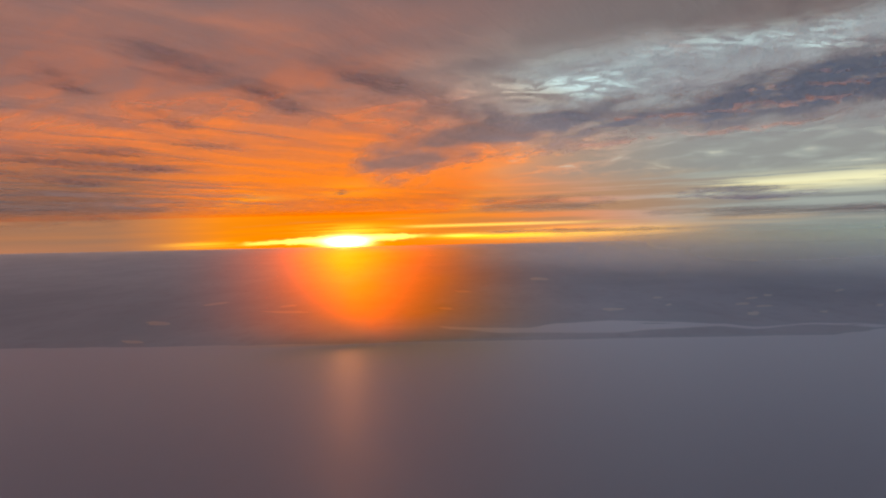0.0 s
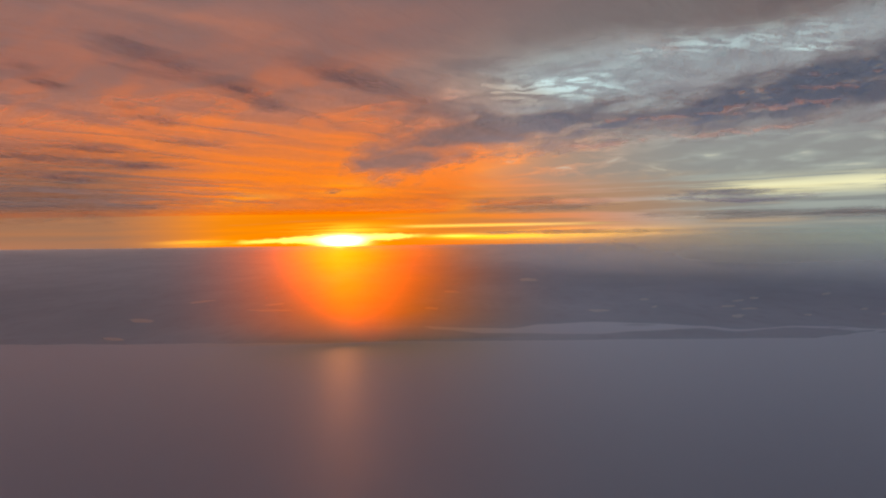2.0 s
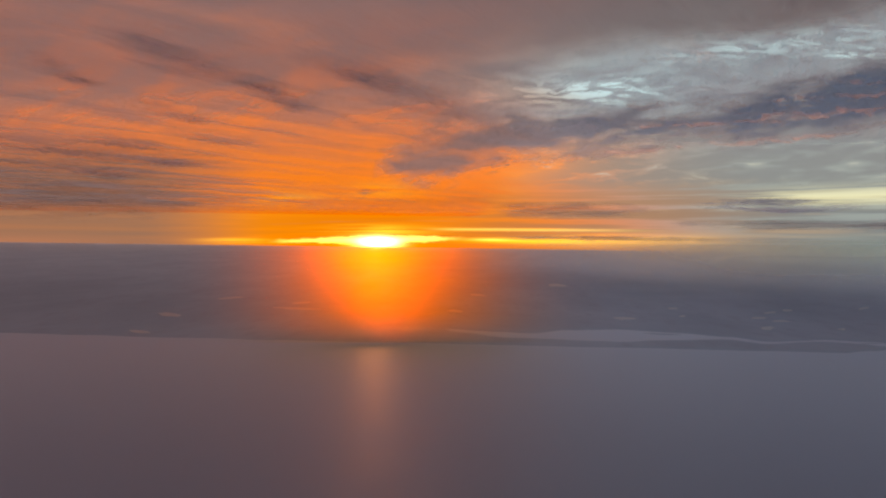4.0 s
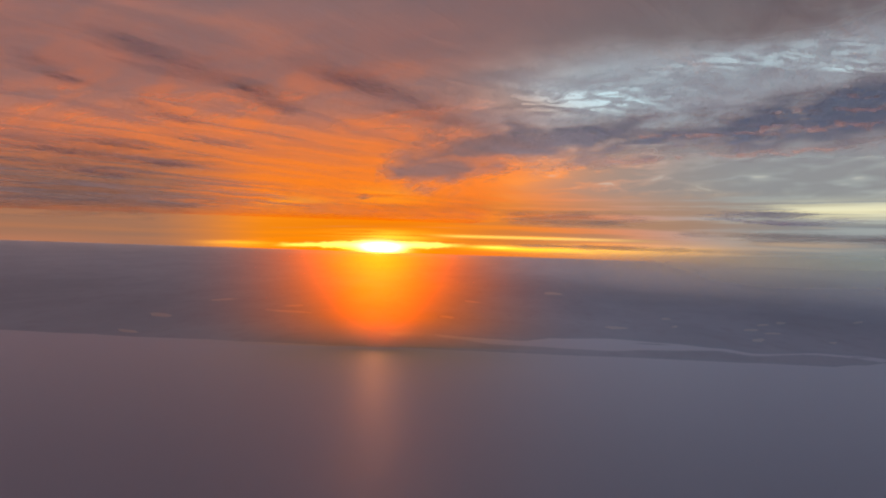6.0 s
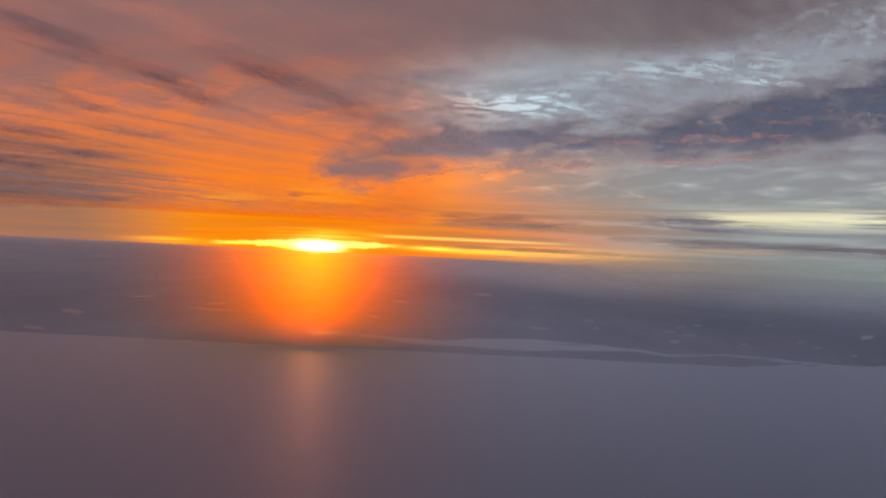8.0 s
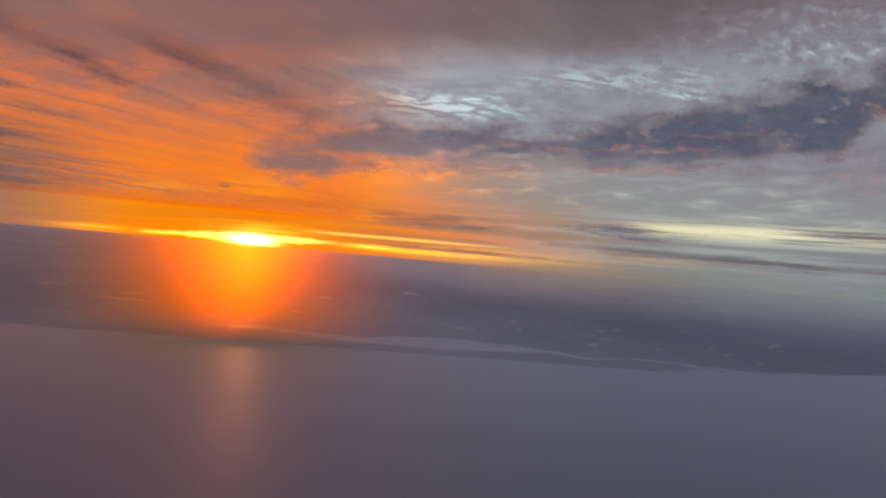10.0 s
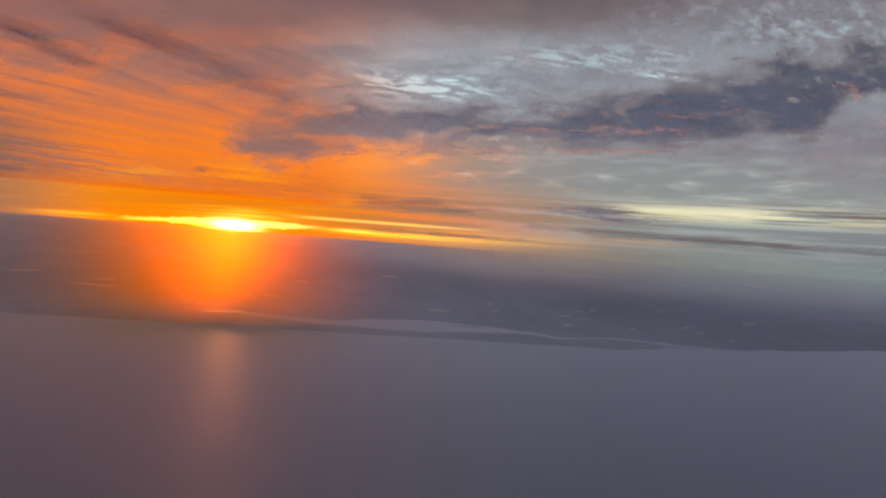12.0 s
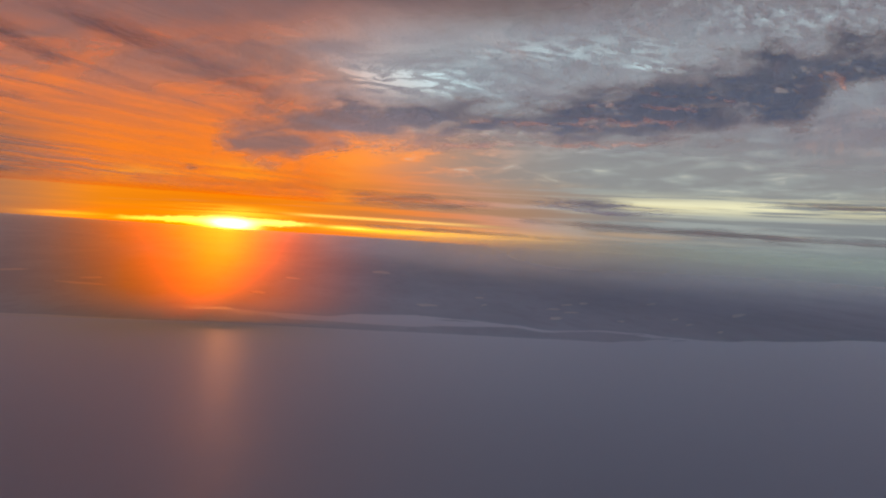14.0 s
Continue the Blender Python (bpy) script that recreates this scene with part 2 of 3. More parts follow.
N.out(vapour(N, N.mul(N.m("MAXIMUM", cover, 0.02), N.step(rise, N.step(side_slope, 0.0, 0.4, 0.09, 0.065), N.step(side_slope, 0.0, 0.4, 0.17, 0.13))), (0.61, 0.70, 0.78), normal=N.bump(N.add(clumps, N.mul(puffs, 0.3)), 1.0, 60.0)))

LOW_CLOUD, N = material("low_cloud")
w = N.place()
p = N.turned(w, 33)
px, py, pz = N.xyz(w)
broad = N.noise(N.scale(p, (0.0100, 0.0024, 0)), 1.0, 4.0, 0.55, 0.5)
fine = N.noise(N.scale(p, (0.040, 0.0095, 0)), 1.0, 5.0, 0.6, 0.9)
den = N.add(N.mul(broad, 0.65), N.mul(N.sub(fine, 0.5), N.step(py, 1700.0, 550.0, 0.06, 0.26)), 0.175)
edge = N.step(N.add(N.mul(N.sub(px, N.step(py, 480.0, 300.0, 35.0, 200.0)), 0.01), N.mul(broad, 2.5)), 2.3, 1.0)
bright = oval(N, w, -120, 1700, 2600, 900, 97)
cover = N.mul(N.step(den, 0.40, 0.64, 0.05, 0.85), edge, N.sub(1.0, N.mul(bright, 0.86)))
thick = N.mul(N.step(py, 740.0, 380.0), 0.70, edge)
cover = N.m("MAXIMUM", cover, N.mul(thick, N.step(den, 0.30, 0.55, 0.55, 1.0)))
N.out(vapour(N, N.mul(cover, N.step(py, 4800.0, 1800.0)), (0.46, 0.46, 0.51), normal=N.bump(den, 1.0, 10.0), clear=N.mix(edge, (1.0, 1.0, 1.0), (1.0, 0.82, 0.72))))


def tuft_material(name, colour, strongest, ragged, turn, fine=(0.030, 0.010, 0.0), soak=0.55, full=1.15):
    mat, N = material(name)
    ox, oy, oz = N.xyz(N.own())
    r = N.m("SQRT", N.add(N.mul(ox, ox), N.mul(oy, oy)))
    n = N.noise(N.scale(N.turned(N.place(), turn), fine), 1.0, 6.0, 0.6)
    fill = N.add(N.sub(1.0, r), N.mul(N.sub(n, 0.5), ragged))
    norm = N.bump(n, 1.0, 60.0)
    N.out(vapour(N, N.mul(N.step(fill, 0.0, full), N.step(r, 1.0, 0.8), strongest), colour, soak, normal=norm))
    return mat


LOW_GREY = tuft_material("low_grey_cloud", (0.70, 0.70, 0.74), 0.45, 3.2, 33)
LOW_DARK = tuft_material("low_dark_cloud", (0.60, 0.58, 0.70), 0.56, 2.2, 33, (0.034, 0.009, 0.0), full=1.4)
HIGH_DARK = tuft_material("high_dark_cloud", (0.52, 0.59, 0.74), 0.52, 2.6, -26, (0.014, 0.006, 0.0), full=0.7)
BAR_GREY = tuft_material("far_bar_cloud", (0.60, 0.60, 0.62), 0.75, 2.4, 0, (0.003, 0.0, 0.03), 0.0)

BANK_CLOUD, N = material("slate_bank_cloud")
w = N.place()
wx, wy, wz = N.xyz(w)
side_slope, rise = N.m("DIVIDE", N.sub(wx, 49.0), wy), N.m("DIVIDE", 250.0, wy)
q = N.vec(N.mul(side_slope, 9.0), N.mul(N.sub(rise, N.mul(side_slope, 0.10)), 34.0), 2.0)
puffs = N.noise(q, 1.0, 6.0, 0.58, 0.3)
rags = N.noise(N.scale(q, (3.0, 3.0, 1.0)), 1.0, 5.0, 0.6, 0.4)
rim = N.node("ShaderNodeAttribute")
rim.attribute_name = "rim"
fill = N.add(rim.outputs["Fac"], N.mul(N.sub(puffs, 0.47), 2.4), N.mul(N.sub(rags, 0.5), 1.1))
heart = N.mul(N.step(fill, 0.35, 1.0), N.step(side_slope, -0.10, 0.45, 0.45, 1.0))
tint = N.mix(heart, (0.80, 0.69, 0.66), (0.46, 0.59, 0.75))
flecks = N.mul(N.step(rags, 0.52, 0.62), N.step(puffs, 0.56, 0.44))
tint = N.mix(flecks, tint, (0.92, 0.80, 0.74))
N.out(vapour(N, N.mul(N.step(fill, 0.05, 0.95), N.step(side_slope, -0.10, 0.40, 0.90, 0.92), N.sub(1.0, N.mul(flecks, 0.4))), tint, 0.65, normal=N.bump(N.add(puffs, N.mul(rags, 0.4)), 1.0, 60.0)))

FRINGE, N = material("sunlit_cloud_fringe")
w = N.place()
wx, wy, wz = N.xyz(w)
shreds = N.noise(N.vec(N.mul(N.m("DIVIDE", wx, wy), 44.0), N.mul(wz, 0.11), N.mul(wy, 0.004)), 1.0, 5.0, 0.62, 0.4)
rim = N.node("ShaderNodeAttribute")
rim.attribute_name = "rim"
N.out(vapour(N, N.mul(N.step(N.add(N.mul(rim.outputs["Fac"], 0.8), N.mul(N.sub(shreds, 0.5), 4.2)), 0.3, 1.5), 0.6), (0.74, 0.80, 0.86), 0.22))

# added veil that imitates the sun's glare with an orange tint and wedge-shaped glow
SUN_GLARE, N = material("sun_glare_veil")
ox, oy, oz = N.xyz(N.own())
drift = N.noise(N.scale(N.own(), (0.01, 0.01, 0.02)), 1.0, 3.0)
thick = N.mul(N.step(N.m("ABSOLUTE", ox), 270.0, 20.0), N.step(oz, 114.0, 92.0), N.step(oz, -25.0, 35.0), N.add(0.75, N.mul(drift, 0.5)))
# normals tipped up and down at random stretch the glow into a column
grain = N.node("ShaderNodeTexWhiteNoise")
N.put(N.place(), grain.inputs["Vector"])
tip = N.mul(N.m("LOGARITHM", N.m("MAXIMUM", grain.outputs["Value"], 0.0004), math.e), 0.135)
layers = N.vec(math.sin(radians(-SUN_AZ)), -math.cos(radians(SUN_AZ)), tip)
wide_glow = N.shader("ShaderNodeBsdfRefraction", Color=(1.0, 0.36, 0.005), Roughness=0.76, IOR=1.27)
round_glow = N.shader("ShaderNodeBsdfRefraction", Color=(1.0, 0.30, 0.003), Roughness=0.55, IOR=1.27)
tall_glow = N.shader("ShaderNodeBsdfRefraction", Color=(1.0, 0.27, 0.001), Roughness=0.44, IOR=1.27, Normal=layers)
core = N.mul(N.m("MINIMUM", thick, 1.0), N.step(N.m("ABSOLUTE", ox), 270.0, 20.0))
# glare colour put into the tint: blue filtered out towards the middle
glare_mix = N.shader("ShaderNodeBsdfTransparent", Color=N.mix(core, (1.0, 1.0, 1.0), (1.0, 0.76, 0.14)))
# mask that shapes the glow as a wedge, narrower towards the ground
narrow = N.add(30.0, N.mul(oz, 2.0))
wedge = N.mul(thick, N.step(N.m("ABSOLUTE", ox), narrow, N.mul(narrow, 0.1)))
glare_mix = N.blend(N.mul(thick, 0.0062), glare_mix, wide_glow)
glare_mix = N.blend(N.mul(wedge, 0.0024), glare_mix, tall_glow)
N.out(N.blend(N.mul(wedge, 0.0021), glare_mix, round_glow))


def far_haze(name, x0, x1, top, least, most):
    mat, N = material(name)
    hx, hy, hz = N.xyz(N.place())
    drift = N.noise(N.scale(N.place(), (0.0012, 0.0012, 0.006)), 1.0, 3.0)
    thick = N.mul(N.step(hz, top, top * 0.55), N.step(hz, 0.0, top * 0.9), N.step(hx, x0, x1), N.add(least, N.mul(drift, most - least)))
    N.out(N.blend(thick, N.shader("ShaderNodeBsdfTransparent", Color=(1.0, 1.0, 1.0)),
                  N.shader("ShaderNodeBsdfRefraction", Color=(0.74, 0.86, 0.89), Roughness=0.55, IOR=1.25, Normal=N.vec(0.0, -0.99, -0.12))))
    return mat


BANK = far_haze("far_haze", 200.0, 1300.0, 104.0, 0.85, 1.2)
NEAR_HAZE = far_haze("near_haze", 60.0, 480.0, 124.0, 0.30, 0.60)
THIN_BANK = far_haze("thin_haze", 60.0, 800.0, 124.0, 0.6, 1.0)

# ---- ground and water ----
def sheet(name, x0, x1, y0, y1, nx, ny, z, mat):
    bm = bmesh.new()
    grid = [[bm.verts.new((x0 + (x1 - x0) * i / nx, y0 + (y1 - y0) * j / ny, z(x0 + (x1 - x0) * i / nx, y0 + (y1 - y0) * j / ny))) for i in range(nx + 1)] for j in range(ny + 1)]
    for j in range(ny):
        for i in range(nx):
            bm.faces.new((grid[j][i], grid[j][i + 1], grid[j + 1][i + 1], grid[j + 1][i])).smooth = True
    mesh = bpy.data.meshes.new(name)
    bm.to_mesh(mesh)
    bm.free()
    mesh.materials.append(mat)
    return new(name, mesh)


water = sheet("water", -7000, 7000, -4000, 5000, 8, 8, lambda x, y: -0.6, WATER)
tagged(water, "calm mauve-grey sea under a sunset sky", "sea", kind="structure")


def wobble(x, y, size, height):
    return height * noise.fractal(Vector((x / size, y / size, 1.7)), 1.0, 2.0, 4)


def band(name, near, far, step, z, mat, x0, x1, rough=4.0):
    """Land between two shores, each a function of x, with uneven edges and sloping beaches."""
    bm = bmesh.new()
    rows, n = [], int((x1 - x0) / step)
    for i in range(n + 1):
        x = x0 + (x1 - x0) * i / n
        a, b = near(x) + wobble(x, 0, 60, rough) + wobble(x, 40, 9, 1.5), far(x) + wobble(x, 900, 60, rough) + wobble(x, 940, 9, 1.5)
        b = max(b, a + 0.5)
        lip = min(6.0, (b - a) * 0.25)
        ys = [a, a + lip] + [a + lip + (b - a - 2 * lip) * (k / 10) ** 2.2 for k in range(1, 10)] + [b - lip, b]
        rows.append([bm.verts.new((x, y, -0.63 if k in (0, len(ys) - 1) else z + wobble(x, y, 90, 0.12))) for k, y in enumerate(ys)])
    for r, s in zip(rows, rows[1:]):
        for k in range(len(r) - 1):
            bm.faces.new((r[k], s[k], s[k + 1], r[k + 1])).smooth = True
    mesh = bpy.data.meshes.new(name)
    bm.to_mesh(mesh)
    bm.free()
    mesh.materials.append(mat)
    return new(name, mesh)


def curve(*knots):
    """A smooth function through (x, y) knots."""
    xs, ys = [k[0] for k in knots], [k[1] for k in knots]

    def at(x):
        if x <= xs[0]:
            return ys[0]
        for i in range(1, len(xs)):
            if x <= xs[i]:
                f = (x - xs[i - 1]) / (xs[i] - xs[i - 1])
                f = f * f * (3 - 2 * f)
                return ys[i - 1] + (ys[i] - ys[i - 1]) * f
        return ys[-1]
    return at


shore = curve((-2500, 800), (-480, 757), (-290, 748), (125, 742), (330, 738), (400, 735))
lagoon_near = curve((-60, 833), (-14, 833), (65, 799), (188, 782), (237, 799), (314, 815), (344, 789), (420, 805), (455, 800), (500, 812))
lagoon_far = curve((-60, 838), (-15, 860), (60, 838), (94, 830), (148, 885), (200, 905), (270, 866), (325, 836), (352, 803), (430, 828), (500, 829), (560, 835))
main_far = lambda x: 5000
mainland_near = curve((-61, 756), (-60, 838), (-15, 860), (60, 838), (94, 832), (140, 868), (205, 878), (270, 860), (325, 834), (352, 803), (430, 824), (475, 816), (500, 793), (545, 781), (640, 802), (820, 850), (2500, 900))
spit_far = curve((-60, 862), (-18, 870), (12, 832), (65, 799), (188, 782), (237, 799), (314, 815), (344, 789), (420, 813), (455, 801), (470, 786))
spit_near = curve((-60, 744), (125, 742), (330, 738), (400, 736), (440, 752), (470, 769))

west = band("land_west", shore, main_far, 8, -0.38, LAND, -6000, -59)
tagged(west, "dark hazy low coastal land with small ponds", "land", kind="structure")
east = band("land_east", mainland_near, main_far, 5, -0.38, LAND, -60, 6000)
tagged(east, "dark hazy low land behind the lagoon", "land", kind="structure")
spit = band("sand_spit", spit_near, spit_far, 3, -0.36, LAND, -60, 470, 2.0)
tagged(spit, "long low dark spit of land between sea and lagoon", "spit", kind="structure")


# ---- ponds ----
def pond(x, y, length, width, turn, seed):
    """A pond with an uneven rim that slopes down into the land."""
    bm = bmesh.new()
    n = 28
    rim = []
    for k in range(n):
        a = 2 * math.pi * k / n
        r = 1 + 0.45 * noise.fractal(Vector((math.cos(a) * 1.3 + seed * 7.3, math.sin(a) * 1.3, 0.5)), 1.0, 2.0, 3)
        rim.append(bm.verts.new((r * math.cos(a) * length / 2, r * math.sin(a) * width * 0.36, 0)))
    outline = [v.co.copy() for v in rim]
    bm.faces.new(rim)
    mesh = bpy.data.meshes.new("pond")
    bm.to_mesh(mesh)
    bm.free()
    mesh.materials.append(POND)
    bm = bmesh.new()
    edge = [bm.verts.new(c) for c in outline]
    foot = [bm.verts.new((c.x * 1.06, c.y * 1.06, -0.5)) for c in outline]
    for k in range(n):
        bm.faces.new((edge[k], foot[k], foot[(k + 1) % n], edge[(k + 1) % n]))
    bank = bpy.data.meshes.new("bank")
    bm.to_mesh(bank)
    bm.free()
    bank.materials.append(LAND)
    ob = new("pond", mesh)
    ob.matrix_world = pose(x, y, -0.05, 0, 0, turn)
    rim_bank = tagged(new("bank", bank), "dark muddy bank")
    rim_bank.parent = ob
    return tagged(ob, "small pale pond in the dark coastal land", "pond", "ponds in the land")


pond(432, 1029, 34, 24, 54, 1)
pond(448, 996, 33, 25, 42, 2)
pond(401, 919, 41, 21, 60, 3)
pond(235, 994, 37, 33, 63, 4)
pond(214, 1596, 95, 55, 86, 5)
pond(35, 1313, 40, 32, 116, 6)
pond(-1, 1044, 33, 26, 110, 7)
pond(520, 1140, 42, 18, 62, 8)
pond(327, 1034, 24, 12, 70, 9)
pond(-381, 942, 51, 29, 139, 10)
pond(-234, 1043, 74, 29, 165, 12)
pond(-347, 784, 36, 20, 142, 13)
pond(493, 921, 28, 11, 58, 14)
pond(343, 1140, 30, 22, 66, 15)
pond(765, 1083, 79, 22, 48, 16)
pond(602, 859, 31, 9, 50, 17)
pond(601, 979, 39, 12, 53, 18)
pond(476, 1100, 40, 16, 48, 19)
pond(666, 1196, 47, 15, 50, 20)
pond(-383, 1183, 59, 35, 66, 21)
pond(-247, 1127, 39, 24, 60, 22)
pond(593, 922, 27, 9, 48, 23)



def mud_bank(x, y, length, width, turn, seed):
    """A low bank of mud with an uneven edge, standing a hand's width out of the water."""
    bm = bmesh.new()
    n, rings = 24, []
    for scale, z in ((1.0, -0.05), (0.8, 0.18), (0.4, 0.26)):
        ring = []
        for k in range(n):
            a = 2 * math.pi * k / n
            q = scale * (1 + 0.4 * noise.fractal(Vector((math.cos(a) * 1.4 + seed * 5.1, math.sin(a) * 1.4, 0.2)), 1.0, 2.0, 3))
            ring.append(bm.verts.new((q * math.cos(a) * length / 2, q * math.sin(a) * width / 2, z)))
        rings.append(ring)
    for lower, upper in zip(rings, rings[1:]):
        for k in range(n):
            bm.faces.new((lower[k], lower[(k + 1) % n], upper[(k + 1) % n], upper[k])).smooth = True
    bm.faces.new(rings[-1])
    mesh = bpy.data.meshes.new("mud_bank")
    bm.to_mesh(mesh)
    bm.free()
    mesh.materials.append(LAND)
    ob = new("mud_bank", mesh)
    ob.matrix_world = pose(x, y, -0.6, 0, 0, turn)
    return tagged(ob, "narrow dark mud bank at the mouth of the lagoon", "mud bank", "mud banks at the lagoon's mouth")


mud_bank(481, 778, 34, 9, 18, 1)
mud_bank(500, 771, 26, 7, 24, 2)
mud_bank(466, 806, 24, 5, 10, 3)
mud_bank(250, 848, 46, 8, -6, 4)


# ---- clouds ----
def billow(x, y, size, height, long=3.0):
    return height * noise.fractal(Vector((x / size, y / (size * long), 4.2)), 1.0, 2.0, 4)


high = sheet("cloud_layer_high", -4200, 4600, -300, 5600, 240, 200, lambda x, y: HIGH + billow(x, y, 150, 9, 2.2), HIGH_CLOUD)
tagged(high, "thin rippled layer of high grey cloud with bright gaps", "cloud layer", kind="structure")
lowl = sheet("cloud_layer_low", -3600, 700, -200, 5000, 170, 210, lambda x, y: LOW + billow(x, y, 70, 4, 2.2), LOW_CLOUD)
tagged(lowl, "streaky low cloud lit orange and pink by the setting sun", "cloud layer", kind="structure")


def cloud(x, y, z, length, width, thick, turn, mat, label, seed, tilt=0):
    """A flattened cloud: a lens with a lumpy underside. turn: degrees from +x of its length."""
    bm = bmesh.new()
    rings, sides = 16, 48
    prev = None
    for i in range(rings + 1):
        r = i / rings
        ring = []
        for k in range(sides if i else 1):
            a = 2 * math.pi * k / sides
            vx, vy = r * math.cos(a), r * math.sin(a)
            lump = 1 + 0.5 * noise.fractal(Vector((vx * 5 + seed, vy * 5, 1)), 1.0, 2.0, 4)
            ring.append(bm.verts.new((vx, vy, -math.sqrt(max(0.0, 1 - r * r)) * lump)))
        if prev:
            for k in range(sides):
                q = (k + 1) % sides
                corners = (prev[0], ring[k], ring[q]) if len(prev) == 1 else (prev[k], ring[k], ring[q], prev[q])
                bm.faces.new(corners).smooth = True
        prev = ring
    bmesh.ops.remove_doubles(bm, verts=bm.verts, dist=1e-4)
    mesh = bpy.data.meshes.new("cloud")
    bm.to_mesh(mesh)
    bm.free()
    mesh.materials.append(mat)
    ob = new("cloud", mesh)
    ob.matrix_world = pose(x, y, z, tilt, 0, turn) @ Matrix.Diagonal((length / 2, width / 2, thick / 2, 1))
    for k in range(2 if mat in (LOW_DARK, HIGH_DARK) else 0):
        side = 1 - 2 * k
        tuft = new("tuft", mesh)
        tuft.parent = ob
        tuft.matrix_local = pose(side * (0.62 + 0.2 * noise.noise(Vector((seed * 3.7, k, 0)))), 0.5 * noise.noise(Vector((seed * 2.3, k, 5))), -0.1, 0, 0, 20 * side) @ Matrix.Diagonal((0.55, 0.5, 0.6, 1))
    return tagged(ob, label, "cloud", "clouds over the sea and land")


cloud(-151, 464, LOW, 197, 94, 6, 84, LOW_DARK, "dark mauve streak of cloud in the orange layer", 1)
cloud(-126, 573, LOW, 144, 89, 6, 84, LOW_DARK, "dark mauve streak of cloud under the orange layer", 2)
cloud(-246, 649, LOW, 143, 83, 5, 96, LOW_DARK, "dark mauve streak of cloud under the orange layer", 3)
cloud(-430, 978, LOW, 376, 278, 19, 98, LOW_DARK, "dark mauve streak of cloud under the orange layer", 4)
cloud(-626, 1148, LOW, 660, 349, 24, 104, LOW_DARK, "dark mauve streak of cloud under the orange layer", 5)
cloud(-253, 482, LOW, 113, 60, 4, 99, LOW_DARK, "dark mauve streak of cloud under the orange layer", 6)
cloud(-8, 564, LOW, 301, 124, 8, 68, LOW_DARK, "dark mauve streak of cloud under the orange layer", 8)
cloud(-279, 818, LOW, 148, 119, 11, 89, LOW_GREY, "soft grey cloud streak in the pink layer", 9)
cloud(-277, 1971, LOW, 301, 64, 6, 100, LOW_DARK, "tiny dark wisp of cloud above the sun", 10)
cloud(1087, 2523, LOW, 1289, 608, 30, 61, HIGH_DARK, "dark level streak of cloud over the lemon sky", 17)
cloud(-2006, 3600, 271, 1840, 274, 40, 29, BAR_GREY, "broad grey-brown cloud low over the land", 20, 90)
cloud(2362, 4100, 182, 2919, 101, 40, -29, BAR_GREY, "long level grey cloud bar low over the horizon", 21, 90)
cloud(497, 4000, 243, 1241, 114, 40, -7, BAR_GREY, "faint grey cloud bar in the golden sky", 22, 90)
cloud(890, 4300, 85, 1452, 49, 40, -11, BAR_GREY, "thin grey cloud bar across the golden strip", 23, 90)
cloud(3408, 4208, 419, 1457, 68, 40, -38, BAR_GREY, "long level grey cloud bar low over the horizon", 24, 90)


def outlined_cloud(name, label, bottom, top, s0, s1, height, lumps, mat, columns=150, rows=36):
    """A cloud whose plan is bounded by two curves. s: sideways slope of a spot seen from the middle of the flight;
    bottom and top: the rise towards it, from its far rim to its near rim. Its underside is lumpy; rim holds how deep inside the outline a vertex lies."""
    bm = bmesh.new()
    rim = bm.verts.layers.float.new("rim")
    grid = []
    for i in range(columns + 1):
        s = s0 + (s1 - s0) * i / columns
        a, b = bottom(s), top(s)
        ends = min(1.0, 22.0 * min(i, columns - i) / columns)
        column = []
        for k in range(rows + 1):
            f = k / rows
            rise = a - 0.012 + (b - a + 0.024) * f
            y = height / rise
            x = 49 + s * y
            v = bm.verts.new((x, y, EYE + height + lumps * noise.fractal(Vector((s * 22, rise * 70, 3.0)), 1.0, 2.0, 4)))
            v[rim] = min(ends, (rise - a + 0.012) / 0.05, (b + 0.012 - rise) / 0.05)
            column.append(v)
        grid.append(column)
    for c, d in zip(grid, grid[1:]):
        for k in range(rows):
            bm.faces.new((c[k], d[k], d[k + 1], c[k + 1])).smooth = True
    mesh = bpy.data.meshes.new(name)
    bm.to_mesh(mesh)
    bm.free()
    mesh.materials.append(mat)
    return tagged(new(name, mesh), label, "cloud", "clouds over the sea and land")


bank_top = curve((-0.15, 0.118), (-0.06, 0.146), (0.0, 0.158), (0.06, 0.166), (0.14, 0.170), (0.22, 0.174), (0.31, 0.190), (0.42, 0.222), (0.50, 0.240), (0.63, 0.276), (0.73, 0.312), (0.85, 0.342), (1.1, 0.40))
bank_bottom = curve((-0.15, 0.085), (-0.09, 0.062), (-0.04, 0.070), (-0.01, 0.088), (0.06, 0.102), (0.18, 0.114), (0.30, 0.124), (0.46, 0.136), (0.56, 0.148), (0.64, 0.162), (0.72, 0.178), (0.80, 0.240), (0.85, 0.256), (1.1, 0.29))
bank = outlined_cloud("cloud_bank", "long slate-grey cloud bank with ragged salmon-lit lower edge", bank_bottom, bank_top, -0.15, 1.1, 250.0, 7.0, BANK_CLOUD)


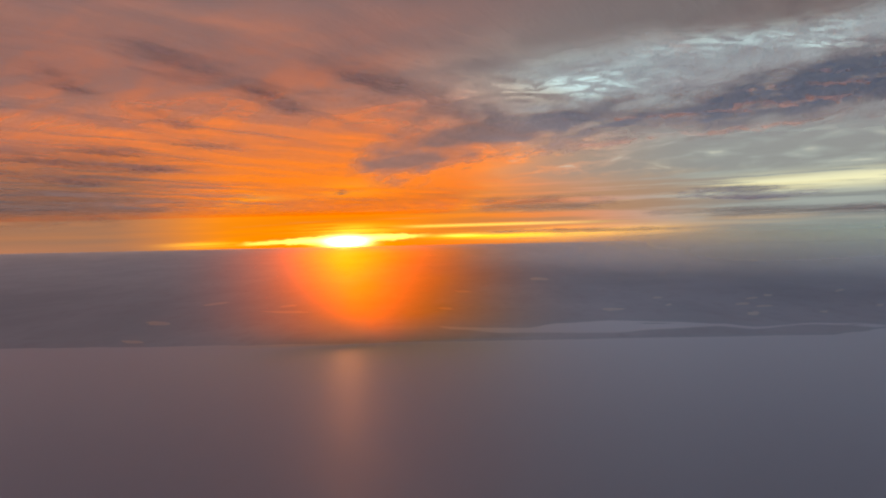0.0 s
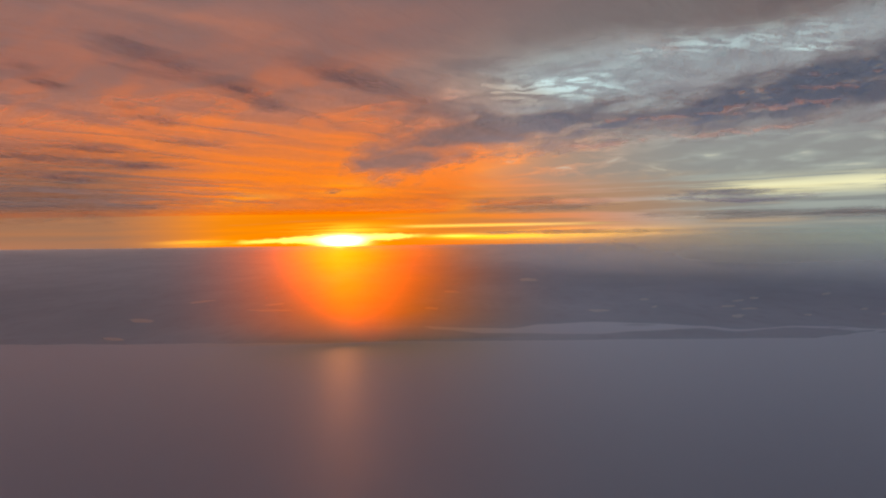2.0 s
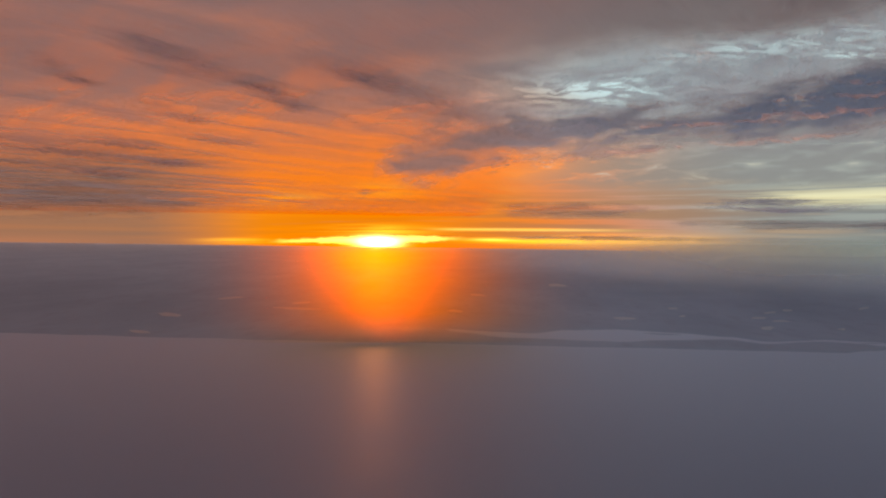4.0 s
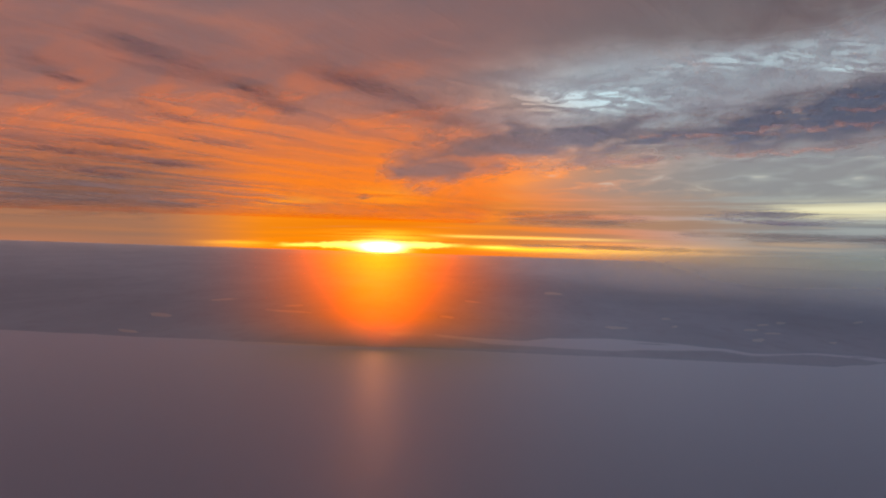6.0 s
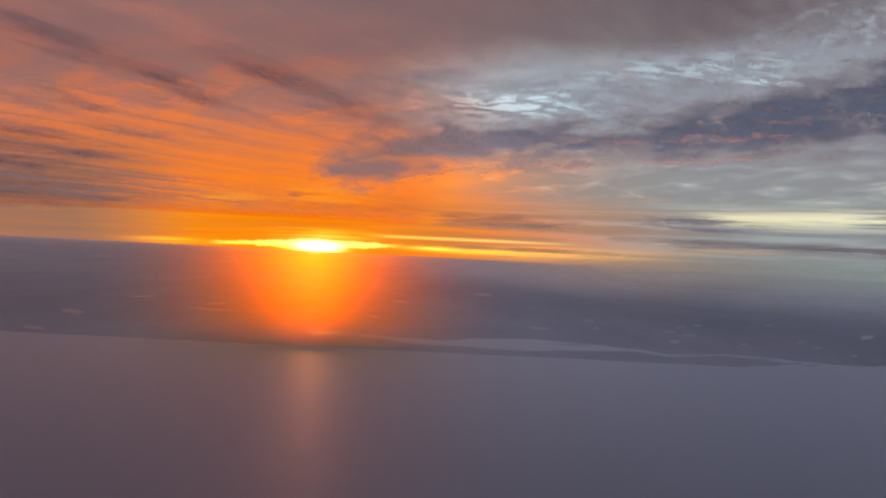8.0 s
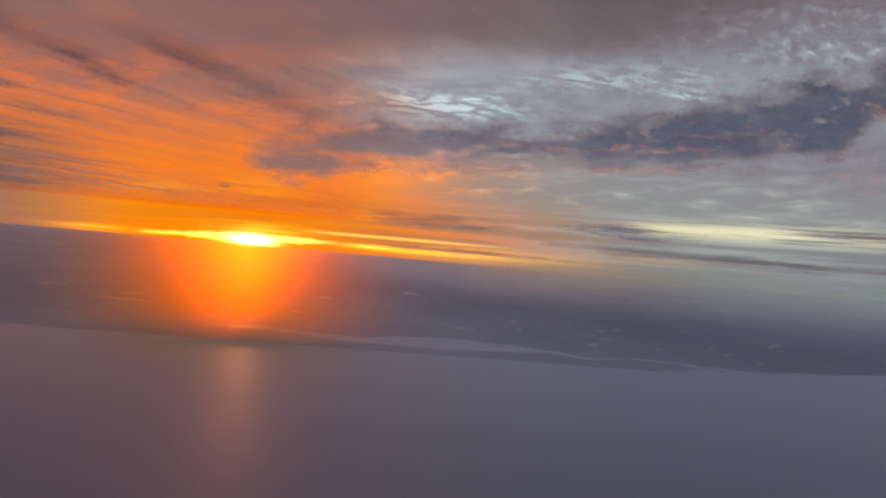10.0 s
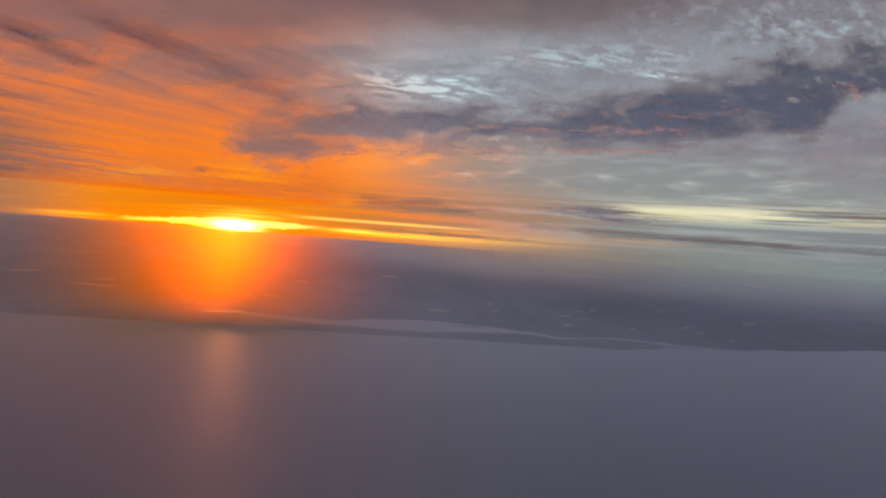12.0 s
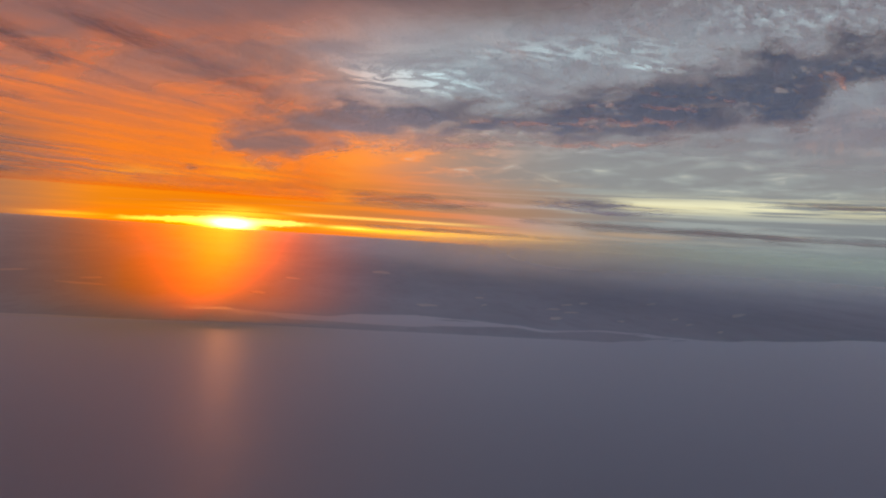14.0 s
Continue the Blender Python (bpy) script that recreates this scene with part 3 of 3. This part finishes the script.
def lit_edge(where, s0, s1, half, seed, columns=60):
    """A ragged fringe hanging from the bank, through which the sun shines. where: its rise as a function of the sideways slope."""
    bm = bmesh.new()
    rim = bm.verts.layers.float.new("rim")
    grid = []
    for i in range(columns + 1):
        f = i / columns
        s = s0 + (s1 - s0) * f
        y = 250.0 / where(s)
        tall = 1.7 * half / where(s) * 250.0 * (0.7 + 0.6 * noise.noise(Vector((s * 30, seed, 0))))
        grid.append([])
        for k in range(7):
            g = k / 6
            v = bm.verts.new((49 + s * y, y + 6.0 * noise.noise(Vector((s * 40, g * 2, seed))), EYE + 248.0 - 2 * tall * g))
            v[rim] = min(1.0, 6 * min(f, 1 - f)) * (1 - (2 * g - 1) ** 2)
            grid[-1].append(v)
    for c, d in zip(grid, grid[1:]):
        for k in range(6):
            bm.faces.new((c[k], d[k], d[k + 1], c[k + 1])).smooth = True
    mesh = bpy.data.meshes.new("lit_edge")
    bm.to_mesh(mesh)
    bm.free()
    mesh.materials.append(FRINGE)
    ob = tagged(new("lit_edge", mesh), "salmon-lit ragged edge")
    ob.parent = bank


lit_edge(lambda s: bank_bottom(s) + 0.004, -0.02, 0.30, 0.006, 1)
lit_edge(lambda s: bank_bottom(s) + 0.006, 0.24, 0.56, 0.005, 2)
lit_edge(lambda s: 0.142 + 0.05 * s, 0.20, 0.42, 0.004, 3)
lit_edge(lambda s: 0.150 + 0.06 * s, 0.34, 0.56, 0.007, 4)
lit_edge(lambda s: 0.168 + 0.06 * s, 0.36, 0.60, 0.005, 5)
lit_edge(lambda s: 0.200 + 0.03 * s, 0.44, 0.66, 0.004, 6)
lit_edge(lambda s: 0.235 + 0.05 * s, 0.76, 0.82, 0.010, 7, 20)

# ---- haze and the added glare veil ----
def veil_sheet(half, tall, columns, rows, lean, mat, m, label):
    """A standing bank of haze, or the added glare veil: an uneven sheet, leaning by so many metres at its top."""
    bm = bmesh.new()
    grid = [[bm.verts.new((-half + 2 * half * i / columns, lean * k / rows, tall * k / rows)) for i in range(columns + 1)] for k in range(rows + 1)]
    for k in range(rows):
        for i in range(columns):
            bm.faces.new((grid[k][i], grid[k][i + 1], grid[k + 1][i + 1], grid[k + 1][i])).smooth = True
    mesh = bpy.data.meshes.new("haze")
    bm.to_mesh(mesh)
    bm.free()
    mesh.materials.append(mat)
    ob = new("haze", mesh)
    ob.matrix_world = m
    return tagged(ob, label, "haze", kind="stuff")


# added sheet for the glare below the sun; the haze proper comes after it
veil_sheet(340, 128, 34, 12, 11, SUN_GLARE, pose(-55, 745, -0.6, 0, 0, -SUN_AZ), "thin veil added over the shore to imitate the orange glare below the sun")
veil_sheet(2900, 128, 60, 8, 4, BANK, pose(700, 2700, -0.6), "pale blue-grey haze lying over the far land")
veil_sheet(1700, 112, 40, 8, 4, THIN_BANK, pose(500, 1500, -0.6), "thin blue-grey haze drifting over the low land")
veil_sheet(1400, 124, 40, 8, 4, NEAR_HAZE, pose(600, 1020, -0.6), "faint blue-grey haze over the coastal land")
